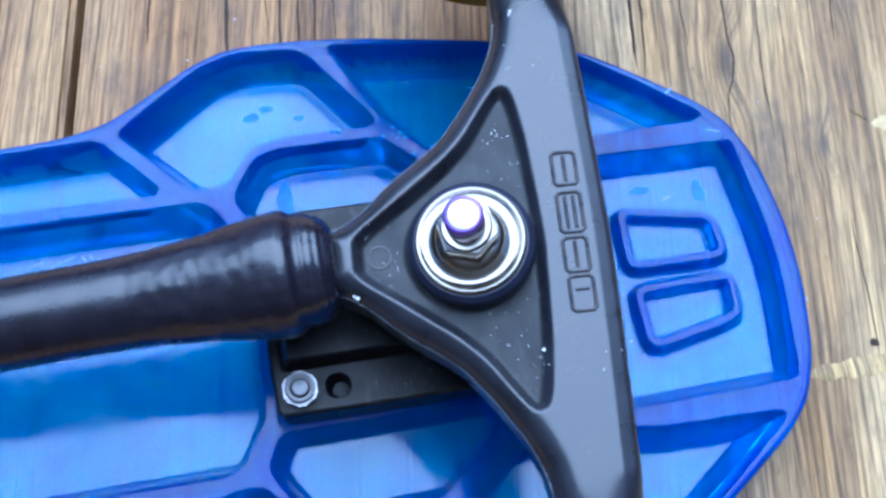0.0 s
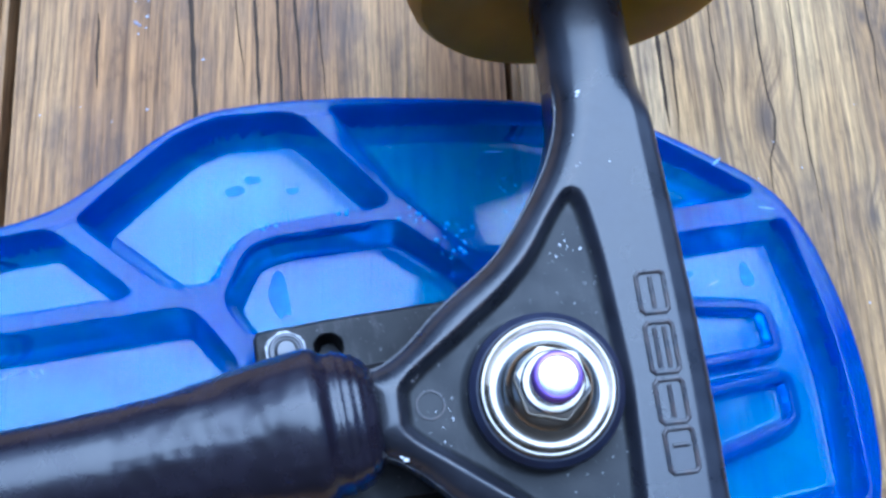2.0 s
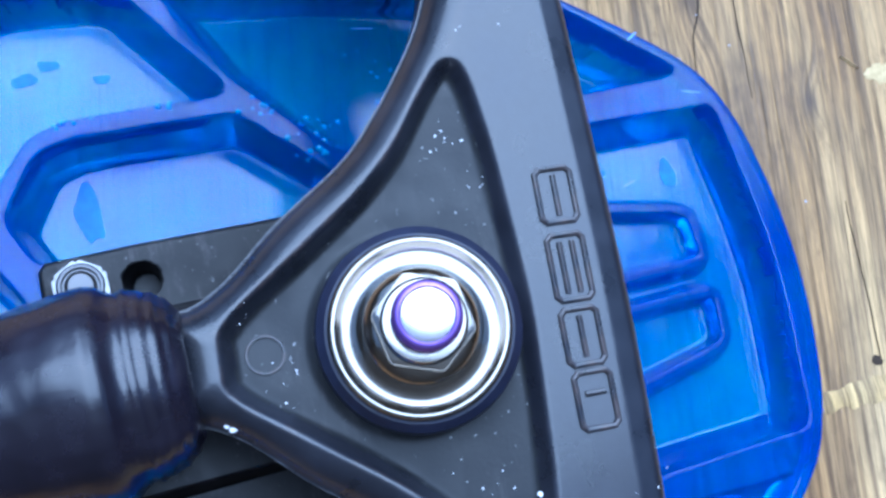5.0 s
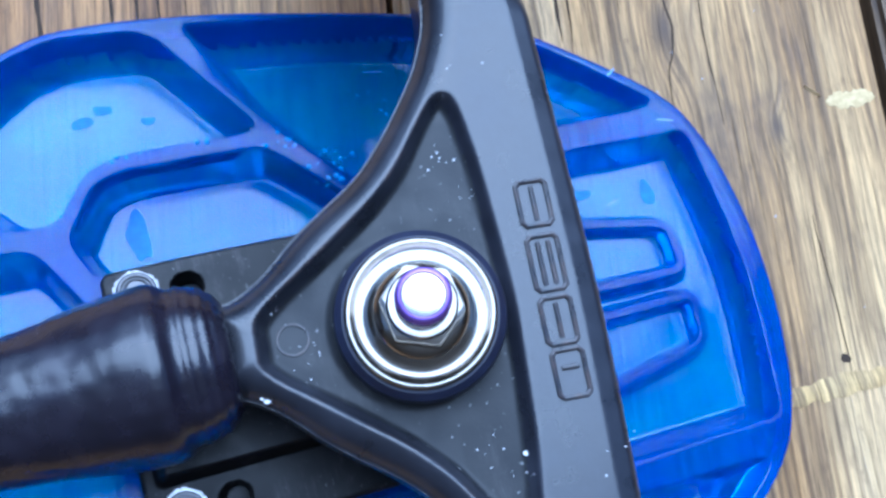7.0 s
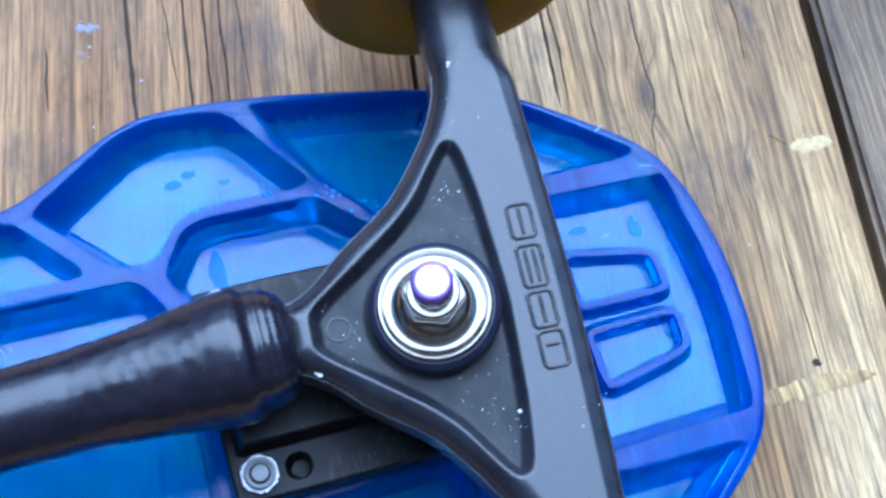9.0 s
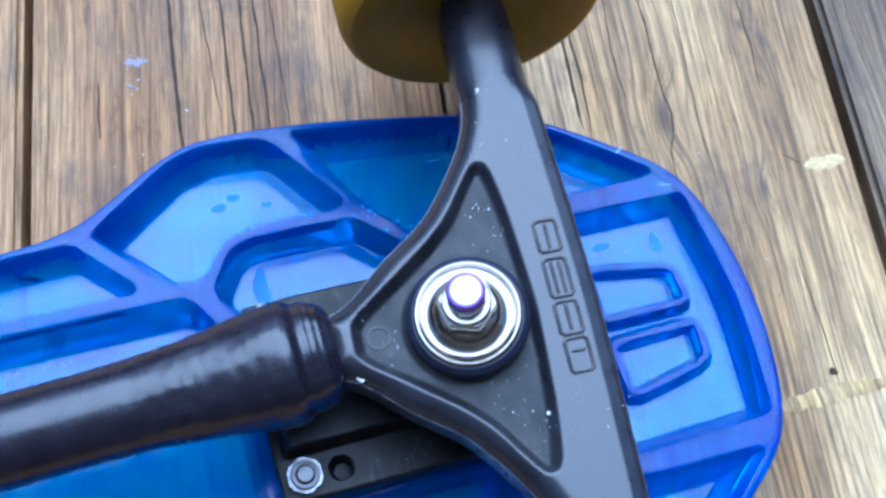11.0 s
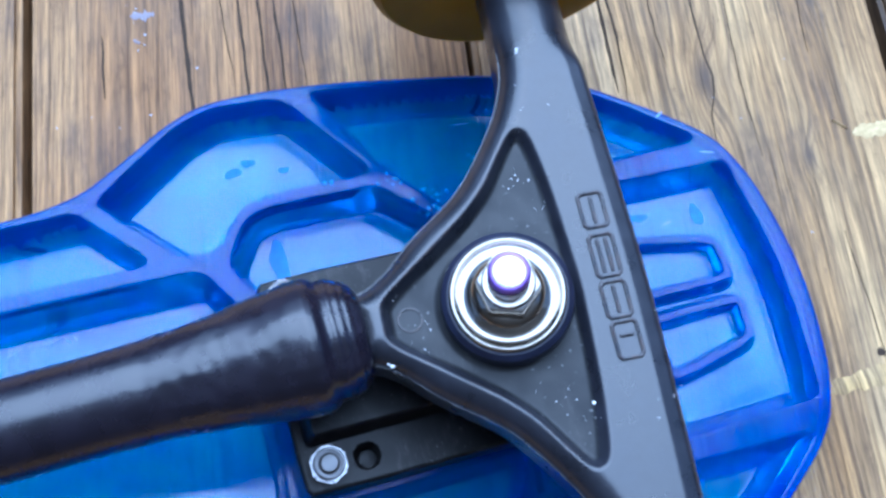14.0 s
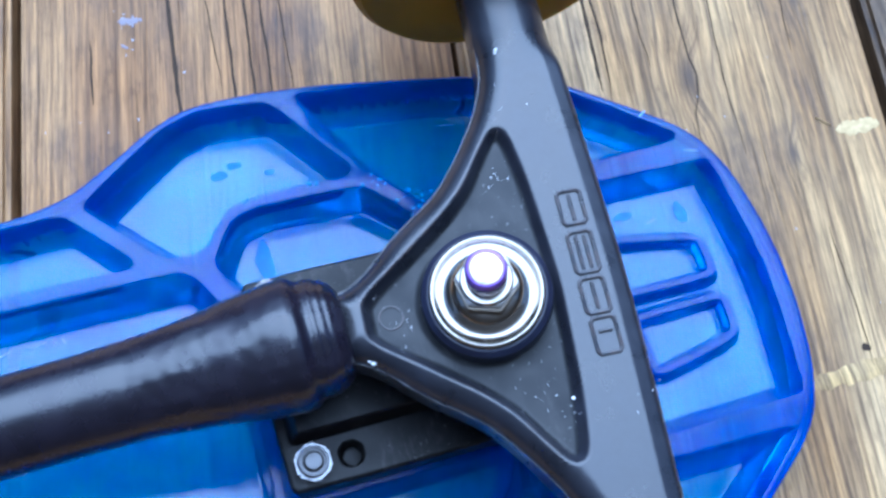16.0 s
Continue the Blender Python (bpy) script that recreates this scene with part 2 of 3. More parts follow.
def inside(poly, x, y):
    """Distance to an outline: positive inside, negative outside."""
    a, b = np.array(poly), np.roll(np.array(poly), -1, axis=0)
    best, odd = np.full(x.shape, 1e9), np.zeros(x.shape, bool)
    for (ax, ay), (bx, by) in zip(a, b):
        ex, ey = bx - ax, by - ay
        t = np.clip(((x - ax) * ex + (y - ay) * ey) / max(ex * ex + ey * ey, 1e-12), 0, 1)
        best = np.minimum(best, np.hypot(x - ax - t * ex, y - ay - t * ey))
        if by != ay:
            odd ^= ((ay > y) != (by > y)) & (x < ax + (y - ay) / (by - ay) * ex)
    return np.where(odd, best, -best)


def eased(v):
    v = np.clip(v, 0, 1)
    return 0.4 * v + 0.6 * v * v * (3 - 2 * v)


def fillet(s, r):
    """How far a rounded edge of radius r lies below the top, s inside the outline."""
    s = np.clip(s, 0, r)
    return r - np.sqrt(np.maximum(r * r - (r - s) ** 2, 0))


def relief(name, outline, xs, ys, top, bottom, angle=48):
    """A solid over an outline: top(x, y, s) and bottom(x, y, s) are heights, s the distance inside the outline."""
    x, y = np.meshgrid(np.array(xs), np.array(ys), indexing="ij")
    s = inside(outline, x, y)
    gx = np.gradient(s, np.array(xs), axis=0)
    gy = np.gradient(s, np.array(ys), axis=1)
    h = max(np.diff(xs).max() if np.diff(xs).max() < 0.0011 else np.diff(xs).min(), np.diff(ys).max())
    near = (s < 0) & (s > -1.45 * h)
    size = np.maximum(np.hypot(gx, gy), 0.5)
    x, y = np.where(near, x - s * gx / size ** 2, x), np.where(near, y - s * gy / size ** 2, y)
    ok = s > -1.45 * h
    cell = ok[:-1, :-1] & ok[1:, :-1] & ok[1:, 1:] & ok[:-1, 1:]
    some = (s[:-1, :-1] > 0) | (s[1:, :-1] > 0) | (s[1:, 1:] > 0) | (s[:-1, 1:] > 0)
    i, j = np.nonzero(cell & some)
    n = len(ys)
    quads = np.stack([i * n + j, (i + 1) * n + j, (i + 1) * n + j + 1, i * n + j + 1], 1)
    used, flat = np.unique(quads, return_inverse=True)
    quads = flat.reshape(-1, 4)
    px, py, ps = x.ravel()[used], y.ravel()[used], np.maximum(s.ravel()[used], 0)
    zt, zb = top(px, py, ps), bottom(px, py, ps)
    k = len(used)
    edges = np.concatenate([quads[:, [a, (a + 1) % 4]] for a in range(4)])
    keys = edges.min(axis=1).astype(np.int64) * k + edges.max(axis=1)
    _, first, times = np.unique(keys, return_index=True, return_counts=True)
    rim = edges[first[times == 1]]
    walls = np.stack([rim[:, 1], rim[:, 0], rim[:, 0] + k, rim[:, 1] + k], 1)
    verts = np.concatenate([np.stack([px, py, zt], 1), np.stack([px, py, zb], 1)])
    faces = np.concatenate([quads, quads[:, ::-1] + k, walls])
    me = bpy.data.meshes.new(name)
    me.vertices.add(len(verts))
    me.vertices.foreach_set("co", verts.astype(np.float32).ravel())
    me.loops.add(faces.size)
    me.loops.foreach_set("vertex_index", faces.astype(np.int32).ravel())
    me.polygons.add(len(faces))
    me.polygons.foreach_set("loop_start", np.arange(0, faces.size, 4, dtype=np.int32))
    me.update(calc_edges=True)
    return smooth(me, angle)


def lathe(profile, segments=48, axis=Matrix.Identity(4)):
    """Turns (radius, height) points round z and lays the result by axis; closed at both ends."""
    bm = bmesh.new()
    rings = []
    for r, z in profile:
        rings.append([bm.verts.new(axis @ Vector((r * math.cos(2 * math.pi * a / segments), r * math.sin(2 * math.pi * a / segments), z))) for a in range(segments)])
    for lo, hi in zip(rings, rings[1:]):
        for a in range(segments):
            bm.faces.new((lo[a], lo[(a + 1) % segments], hi[(a + 1) % segments], hi[a]))
    bm.faces.new(list(reversed(rings[0])))
    bm.faces.new(rings[-1])
    return bm


def done(bm, name, angle=35):
    bmesh.ops.recalc_face_normals(bm, faces=bm.faces)
    me = bpy.data.meshes.new(name)
    bm.to_mesh(me)
    bm.free()
    return smooth(me, angle)


MM = 0.001
mm = lambda pts: [(a * MM, b * MM) for a, b in pts]


def thing(name, label, category, kind="", at=(0, 0, 0)):
    ob = new(name)
    ob.location = at
    return tagged(ob, label, category, kind=kind)


# ---- ground below and the plank floor ----
bm = bmesh.new()
for x, y in ((-40, -40), (40, -40), (40, 40), (-40, 40)):
    bm.verts.new((x, y, -0.12))
bm.faces.new(bm.verts)
ground = part("ground", bm, EARTH, None, "dark bare soil under the gaps of the planks")
tagged(ground, category="ground", kind="structure")

PLANK_TURN = radians(-9.4)

# ---- skateboard ----
skateboard = thing("skateboard", "upside-down transparent blue plastic skateboard with black truck", "skateboard")


def deck_top(x):
    """The underside's curve along the board, which faces up: raised middle, low tail."""
    xs = np.array([-0.6, -0.30, -0.22, -0.12, -0.041, 0, 0.05, 0.1, 0.15, 0.2])
    zs = np.array([0.02, 0.048, 0.052, 0.0505, 0.0432, 0.0365, 0.028, 0.0208, 0.0162, 0.015])
    k = np.linspace(-0.03, 0.03, 13)
    return np.mean([np.interp(np.asarray(x) + d, xs, zs) for d in k], axis=0)


MID = -150.0
half_outline = [(-82, 60), (-56, 61), (-43, 64.2), (-31, 71.5), (-20, 79), (-9.5, 83.7), (6, 85), (28, 84.4), (50, 82), (72, 79.2), (96, 73), (112, 62.8),
                (129, 50.8), (136.5, 42.5), (141.5, 30), (144.3, 13), (145, 0)]
far_half = [(2 * MID - x, y) for x, y in reversed(half_outline)]
outline = rounded(mm(mirrored([*far_half, *half_outline])), 2)


def both_sides(half):
    return [filleted(mm(half), 0.0028), filleted(mm([(x, -y) for x, y in half]), 0.0028)]


POCKETS = []
for poly, depth, draft in (
    ([(MID + 3, 57), (-60, 58.4), (-47, 59), (-44.5, 57.6), (-30.8, 42.7), (-31.7, 40.8), (MID + 3, 40.4)], 13.5, 3.5),
    ([(-41, 60.2), (-30.4, 68.3), (-16.8, 78.2), (-6.8, 81.8), (10.5, 81.6), (14, 79.5), (31, 57), (29.5, 54.8), (2, 53.8), (-5.3, 51.6), (-12.2, 42.3), (-15.2, 41), (-23, 41.4)], 14, 4.0),
    ([(19.5, 82.3), (50, 80.5), (72, 77.6), (95, 71), (112, 59.5), (129, 46.5), (127, 44.6), (95, 43.8), (60, 38.5), (48.5, 40.5), (36.5, 53.5), (31, 60)], 14.5, 5.6),
    ([(-11.8, 37.4), (-4.8, 48.6), (2, 50.6), (31.5, 51), (46.5, 37.5), (50, 28.5), (-6.5, 28.5), (-8.5, 30)], 14.5, 2.4),
):
    POCKETS += [(p, depth, draft) for p in both_sides(poly)]
POCKETS.append((filleted(mm(mirrored([(MID + 3, 36.6), (-20.5, 37), (-17.5, 35), (-10.5, 23), (-10.5, 0)])), 0.003), 15, 4.0))
POCKETS.append((filleted(mm(mirrored([(80, 37.5), (135.4, 37), (138.2, 12), (138.8, 0)])), 0.003), 10, 4.2))
RINGS = both_sides([(96, 4.5), (98.5, 2.9), (123.5, 2.6), (126, 4.2), (125.5, 14.6), (121.8, 16.8), (99.3, 21), (96.3, 19.5)])


def near_inside(poly, x, y, margin=0.004):
    """As inside(), but worked out only close to the outline's own box."""
    q = np.array(poly)
    box = (x > q[:, 0].min() - margin) & (x < q[:, 0].max() + margin) & (y > q[:, 1].min() - margin) & (y < q[:, 1].max() + margin)
    d = np.full(x.shape, -1.0)
    if box.any():
        d[box] = inside(poly, x[box], y[box])
    return d


def wall_curve(v):
    """A pocket's wall: nearly straight, with a small round at its foot and lip."""
    v = np.clip(v, 0, 1)
    return 0.72 * v + 0.28 * v * v * (3 - 2 * v)


def deck_height(x, y, s):
    z = deck_top(x) - fillet(s, 0.0016)
    dip = np.zeros_like(x)
    for poly, depth, draft in POCKETS:
        d = near_inside(poly, x, y)
        dip = np.maximum(dip, depth * MM * wall_curve(d / (draft * MM)))
    for poly in RINGS:
        d = near_inside(poly, x, y)
        lip = eased((d + 0.0022) / 0.0019) * eased((0.0032 - d) / 0.0014)
        dip = dip - lip * 0.0050
    return z - dip


deck_x = np.concatenate([np.arange(-0.446, -0.10, 0.004), np.arange(-0.10, 0.090, 0.0004), np.arange(0.090, 0.130, 0.0003), np.arange(0.130, 0.147, 0.0004)])
deck_y = np.concatenate([np.arange(-0.0876, -0.0251, 0.0004), np.arange(-0.0251, 0.0251, 0.0003), np.arange(0.0251, 0.0877, 0.0004)])
deck = part("deck", relief("deck", outline, deck_x, deck_y, deck_height, lambda x, y, s: deck_top(x) - 0.0150 - 0.003 * np.clip((0.085 - x) / 0.06, 0, 1) + fillet(s, 0.003), 80), BLUE, skateboard,
            "translucent blue moulded plastic deck with stiffening ribs")
# the thin floors of the pockets get a paler blue, with skylight put into the colour
deck.data.materials.append(BLUE_THIN_LIT)
mids = np.empty(len(deck.data.polygons) * 3)
deck.data.polygons.foreach_get("center", mids)
mids = mids.reshape(-1, 3)
low = deck_top(mids[:, 0]) - mids[:, 2]
floor_faces = np.zeros(len(mids), bool)
for poly, depth, draft in POCKETS:
    floor_faces |= (near_inside(poly, mids[:, 0], mids[:, 1]) > draft * MM * 0.97) & (low > depth * MM - 0.0008) & (low < depth * MM + 0.0004)
deck.data.polygons.foreach_set("material_index", floor_faces.astype(np.int32))

# small air bubbles and dirt in the plastic
rnd = random.Random(9)
bm = bmesh.new()
for cx, cy, sx, sy, count in ((35, 52, 4, 2, 10), (43, 44, 4, 4, 14), (-2, 53.5, 8, 1, 7), (15, 55, 8, 1.2, 8), (50, 48, 6, 5, 10), (-12, 46, 3, 4, 6), (60, 60, 9, 7, 8)):
    for _ in range(count):
        x, y, r = cx + rnd.uniform(-sx, sx), cy + rnd.uniform(-sy, sy), rnd.uniform(0.25, 0.75) * MM
        px, py = np.array([x * MM]), np.array([y * MM])
        z = float(deck_height(px, py, np.array([1.0]))[0])
        bmesh.ops.create_icosphere(bm, subdivisions=2, radius=r, matrix=Matrix.Translation((x * MM, y * MM, z - r * 0.2)))
bubbles = part("bubble_cluster", done(bm, "bubbles", 180), make_blue("bubble_plastic", (0.0, 0.4, 0.95), (0.05, 0.6, 1.0), 0.6, 0.5, 1.4), deck, "small round bubbles in the blue plastic")
tagged(bubbles, kind="stuff")
SMUDGE = material("teal_smudge", (0.0, 0.08, 0.30), 0.5, Specular_IOR_Level=0.3, Transmission_Weight=0.35)
feed(SMUDGE, Base_Color=ramp(SMUDGE, noise_node(SMUDGE, 300, 4), [(0.35, (0.01, 0.19, 0.52)), (0.65, (0.02, 0.30, 0.72))]))
for k, (cx, cy, rx, ry) in enumerate(((0.8, 39.6, 2.6, 5.2), (-6, 67.5, 2.4, 1.4), (-1, 70, 2.0, 1.2), (8, 66, 1.6, 1.0), (106, 28, 3, 1.0), (124, 25, 2.0, 3.0))):
    bm = bmesh.new()
    ring = []
    for a in range(24):
        f = 1 + 0.45 * noise.noise(Vector((1.5 * math.cos(a * math.pi / 12), 1.5 * math.sin(a * math.pi / 12), 3.7 * k)))
        x, y = (cx + rx * f * math.cos(a * math.pi / 12)) * MM, (cy + ry * f * math.sin(a * math.pi / 12)) * MM
        ring.append(bm.verts.new((x, y, float(deck_height(np.array([x]), np.array([y]), np.array([1.0]))[0]) + 0.00025)))
    bm.faces.new(ring)
    part("smudge", done(bm, "smudge", 180), SMUDGE, deck, "dull teal smudge on a pocket floor")

SCRATCH = material("whitened_scratch", (0.16, 0.36, 0.75), 0.5)
for x0, y0, x1, y1, w in ((118.8, 54.4, 121.6, 56.0, 0.5), (-63, 30.2, -58, 31.4, 0.35), (-57, 31.6, -55.5, 29.4, 0.5), (-54.6, 31.4, -54.0, 29.8, 0.4), (-71, 30, -67.5, 31.2, 0.4), (60, 71, 66, 70.4, 0.2), (128, 41, 133, 39.6, 0.3), (112, 24, 116, 25, 0.25)):
    bm = bmesh.new()
    a, b = Vector((x0, y0, 0)) * MM, Vector((x1, y1, 0)) * MM
    side = Vector((a.y - b.y, b.x - a.x, 0)).normalized() * w * 0.5 * MM
    rows = []
    for k in range(9):
        c = a.lerp(b, k / 8)
        c.z = float(deck_height(np.array([c.x]), np.array([c.y]), np.array([1.0]))[0]) + 0.0003
        e = side * (1 - abs(k / 4 - 1) ** 3) + side * 0.1
        rows.append((bm.verts.new(c + e), bm.verts.new(c - e)))
    for p, q in zip(rows, rows[1:]):
        bm.faces.new((p[0], p[1], q[1], q[0]))
    part("scratch", done(bm, "scratch", 180), SCRATCH, deck, "whitened scratch in the plastic")

# base plate, bolted to the deck
plate_outline = rounded(mm([(-6.5, -24.5), (-4.5, -27), (72, -27), (78, -20), (78, 20), (72, 27), (-4.5, 27), (-6.5, 24.5)]), 1)
HOLES = [(x * MM, y * MM) for x in (9.5, 54) for y in (-20.65, 20.65)]


def plate_height(x, y, s):
    z = 0.0487 - 0.14 * x - fillet(s, 0.0012)
    mid = eased((0.0155 - np.abs(y)) / 0.002) * eased((x + 0.004) / 0.003)
    z = z + 0.006 * mid
    for hx, hy in HOLES:
        z = z - 0.008 * eased((0.0032 - np.hypot(x - hx, y - hy)) / 0.0009)
    return z


plate = part("baseplate", relief("baseplate", plate_outline, np.arange(-0.0075, 0.079, 0.00027), np.arange(-0.028, 0.0281, 0.00027), plate_height,
             lambda x, y, s: deck_top(x) + 0.0002), PLATE, skateboard, "black scuffed metal truck base plate")


def nut_mesh(name, across, height, hole, bevel):
    r = across / 2 / math.cos(math.pi / 6)
    bm = bmesh.new()
    bmesh.ops.create_cone(bm, cap_ends=True, segments=6, radius1=r, radius2=r, depth=height, matrix=Matrix.Translation((0, 0, height / 2)))
    bmesh.ops.bevel(bm, geom=bm.edges[:], offset=bevel, segments=2, affect="EDGES", profile=0.6)
    return done(bm, name, 40)


def mounting_nut():
    bm = bmesh.new()
    bmesh.ops.create_cone(bm, cap_ends=True, segments=6, radius1=0.0048, radius2=0.0048, depth=0.0042, matrix=Matrix.Translation((0, 0, 0.0021)))
    bmesh.ops.bevel(bm, geom=bm.edges[:], offset=0.0006, segments=2, affect="EDGES")
    return done(bm, "mounting_nut", 30)


nut_data = mounting_nut()
for x, y in ((0, -20.65), (0, 20.65), (63.5, -20.65), (63.5, 20.65)):
    o = part("mounting_nut", nut_data, BOLT, plate, "zinc-plated lock nut")
    o.location = (x * MM, y * MM, 0.0487 - 0.14 * x * MM)
    o.rotation_euler = (0, radians(8), 0.3 * x)
    ring = part("lock_ring", done(lathe([(0.0037, 0.0038), (0.0037, 0.0050), (0.0034, 0.0054), (0.0030, 0.0054), (0.0028, 0.0046), (0.0025, 0.0046), (0.0024, 0.0052), (0.0019, 0.0056), (0.0006, 0.0057)], 28), "lock_ring", 30), CHROME_DULL, plate, "bright lock ring and bolt end")
    ring.location, ring.rotation_euler = o.location, o.rotation_euler

# hanger, turned a little about its kingpin
HANGER_TOP = 0.0795
kx, ky = 0.0460, -0.0003
HT = radians(4.7)


def hanger_place(half):
    return rounded([(kx + math.cos(HT) * x * MM + math.sin(HT) * y * MM, ky - math.sin(HT) * x * MM + math.cos(HT) * y * MM) for x, y in mirrored(half)], 2)


hanger_outline = hanger_place([(-34, 0), (-34, 7.5), (-29, 8.4), (-24, 11.6), (-17, 18.3), (-5.0, 26.7), (1.7, 35.0), (8.1, 44.7), (11.9, 54.2), (12.7, 69), (12.9, 92), (31, 92), (31.4, 55), (32.6, 20), (33, 0)])
hanger_pocket = hanger_place([(-26, 0), (-26, 4.5), (-14, 13), (-4, 20.5), (2, 26.5), (7, 34), (10.5, 38.5), (13.6, 37.5), (15.4, 25), (16.3, 10), (16.8, 0)])


def hanger_height(x, y, s):
    lx = math.cos(HT) * (x - kx) - math.sin(HT) * (y - ky)
    ly = np.abs(math.sin(HT) * (x - kx) + math.cos(HT) * (y - ky))
    right = np.clip((lx - 0.018) / 0.004, 0, 1)
    z = HANGER_TOP - fillet(s, 0.0065) * (1 - right) - right * (fillet(s, 0.0016) + 0.30 * np.clip(0.0044 - s, 0, None))
    d = inside(hanger_pocket, x, y)
    v = np.clip((d + 0.0010) / 0.0030, 0, 1)
    z = z - (0.0042 - 0.0017 * np.clip((lx - 0.004) / 0.010, 0, 1)) * v * v * (3 - 2 * v)
    r = np.hypot(x - kx, y - ky)
    z = np.maximum(z, HANGER_TOP - 0.0042 + 0.0022 * eased((0.0152 - r) / 0.0030))
    bar = 0.0684 + np.sqrt(np.maximum(0.0108 ** 2 - (lx - 0.0215) ** 2, 1e-8))
    t = np.clip((ly - 0.0540 + (lx - 0.0215) * 0.25) / 0.0120, 0, 1)
    t = t * t * (3 - 2 * t)
    z = z * (1 - t) + np.minimum(z, bar) * t
    return z


hanger = part("hanger", relief("hanger", hanger_outline, np.arange(0.009, 0.089, 0.0004), np.arange(-0.096, 0.0965, 0.0004), hanger_height,
              lambda x, y, s: HANGER_TOP - 0.019 + fillet(s, 0.005)), CAST, skateboard, "black cast truck hanger with a triangular recess")
hanger.data.materials.append(CAST_ROUGH)
mids = np.empty(len(hanger.data.polygons) * 3)
hanger.data.polygons.foreach_get("center", mids)
mids = mids.reshape(-1, 3)
rough_faces = (inside(hanger_pocket, mids[:, 0], mids[:, 1]) > 0.0012) & (mids[:, 2] > 0.068)
hanger.data.polygons.foreach_set("material_index", rough_faces.astype(np.int32))


def frame_shape(w, h, bars):
    """A raised rounded frame with inner bars, lying flat."""
    bm = bmesh.new()
    def stroke(a, b, r=0.00044):
        a, b = Vector((*a, 0)), Vector((*b, 0))
        q = (b - a).to_track_quat("Z", "Y").to_matrix().to_4x4()
        bmesh.ops.create_cone(bm, cap_ends=True, segments=8, radius1=r, radius2=r, depth=(b - a).length + r, matrix=Matrix.Translation((a + b) / 2) @ q)
    c = 0.0007
    ring = [(-w + c, -h), (w - c, -h), (w, -h + c), (w, h - c), (w - c, h), (-w + c, h), (-w, h - c), (-w, -h + c)]
    for a, b in zip(ring, ring[1:] + ring[:1]):
        stroke(a, b)
    for a, b in bars:
        stroke(a, b)
    return done(bm, "logo_shape", 40)


for x, y, h, bars in ((71.2, 13.9, 4.0, [((0, -0.0028), (0, 0.0028))]), (70.3, 3.2, 4.8, [((-0.0009, -0.0036), (-0.0009, 0.0036)), ((0.001, -0.0036), (0.001, 0.0036))]),
                      (69.4, -6.9, 4.0, [((0, -0.0028), (0, 0.0028))]), (68.8, -16.0, 4.0, [((-0.0012, 0.001), (0.0014, 0.001))])):
    o = part("logo_shape", frame_shape(0.0027, h * MM, bars), CAST, hanger, "raised plain logo shape")
    o.matrix_local = pose(x * MM, y * MM, HANGER_TOP + 0.0001, 0, 0, -4.7)
bm = bmesh.new()
for a in range(40):
    for b in range(6):
        u, v = a * math.pi / 20, b * math.pi / 3
        r = 0.0026 + 0.00022 * math.cos(v)
        bm.verts.new((r * math.cos(u), r * math.sin(u), 0.00022 * math.sin(v)))
vs = list(bm.verts)
for a in range(40):
    for b in range(6):
        bm.faces.new((vs[a * 6 + b], vs[(a + 1) % 40 * 6 + b], vs[(a + 1) % 40 * 6 + (b + 1) % 6], vs[a * 6 + (b + 1) % 6]))
stamp = part("cast_ring", done(bm, "cast_ring"), CAST, hanger, "small raised ring cast in the recess")
stamp.location = (0.0255, 0.0016, HANGER_TOP - 0.0041)

rnd = random.Random(4)
bm = bmesh.new()
# the grains near (19, -7) and (67, 57) are glints painted white
specks = [(58.0, -26.7, 0.45), (19.2, -7.2, 0.5), (18.4, -6.6, 0.35), (67.3, 57.0, 0.4), (66.9, 56.2, 0.3)]
for cx, cy, spread, count in ((57.5, 27, 3.5, 12), (60.5, 19, 2.0, 6), (28, -2, 3.5, 9), (56, -30, 4, 8), (52, -24, 4, 5), (24, 6, 3, 5), (72, -30, 5, 4), (66, 45, 5, 4)):
    specks += [(cx + rnd.gauss(0, spread * 0.5), cy + rnd.gauss(0, spread * 0.5), rnd.uniform(0.06, 0.17)) for _ in range(count)]
for x, y, r in specks:
    px, py = np.array([x * MM]), np.array([y * MM])
    z = float(hanger_height(px, py, np.maximum(inside(hanger_outline, px, py), 0))[0])
    bmesh.ops.create_icosphere(bm, subdivisions=1, radius=r * MM, matrix=Matrix.Translation((x * MM, y * MM, z)) @ Matrix.Rotation(rnd.uniform(0, 3), 4, "Z") @ Matrix.Diagonal((rnd.uniform(0.7, 1.6), 1, 0.45, 1)))
dust_and_glints = part("dust_and_glints", done(bm, "dust_and_glints"), material("white_dust_and_glints", (0.8, 0.8, 0.82), 0.5), hanger, "white dusty specks, bright chips and glints painted as white grains")
tagged(dust_and_glints, kind="stuff")

# kingpin with cup washer, nut and bushing
def at_king(z):
    return Matrix.Translation((kx - (z - 0.085) * 0.115, ky, z)) @ pose(0, 0, 0, 0, -6.5, 0)


bushing = part("bushing", done(lathe([(0.0125, 0), (0.0144, 0.001), (0.0146, 0.0045), (0.0142, 0.0070), (0.0130, 0.0082), (0.011, 0.0084)], 64, at_king(0.0745)), "bushing"), RUBBER, skateboard, "dark navy rubber bushing")
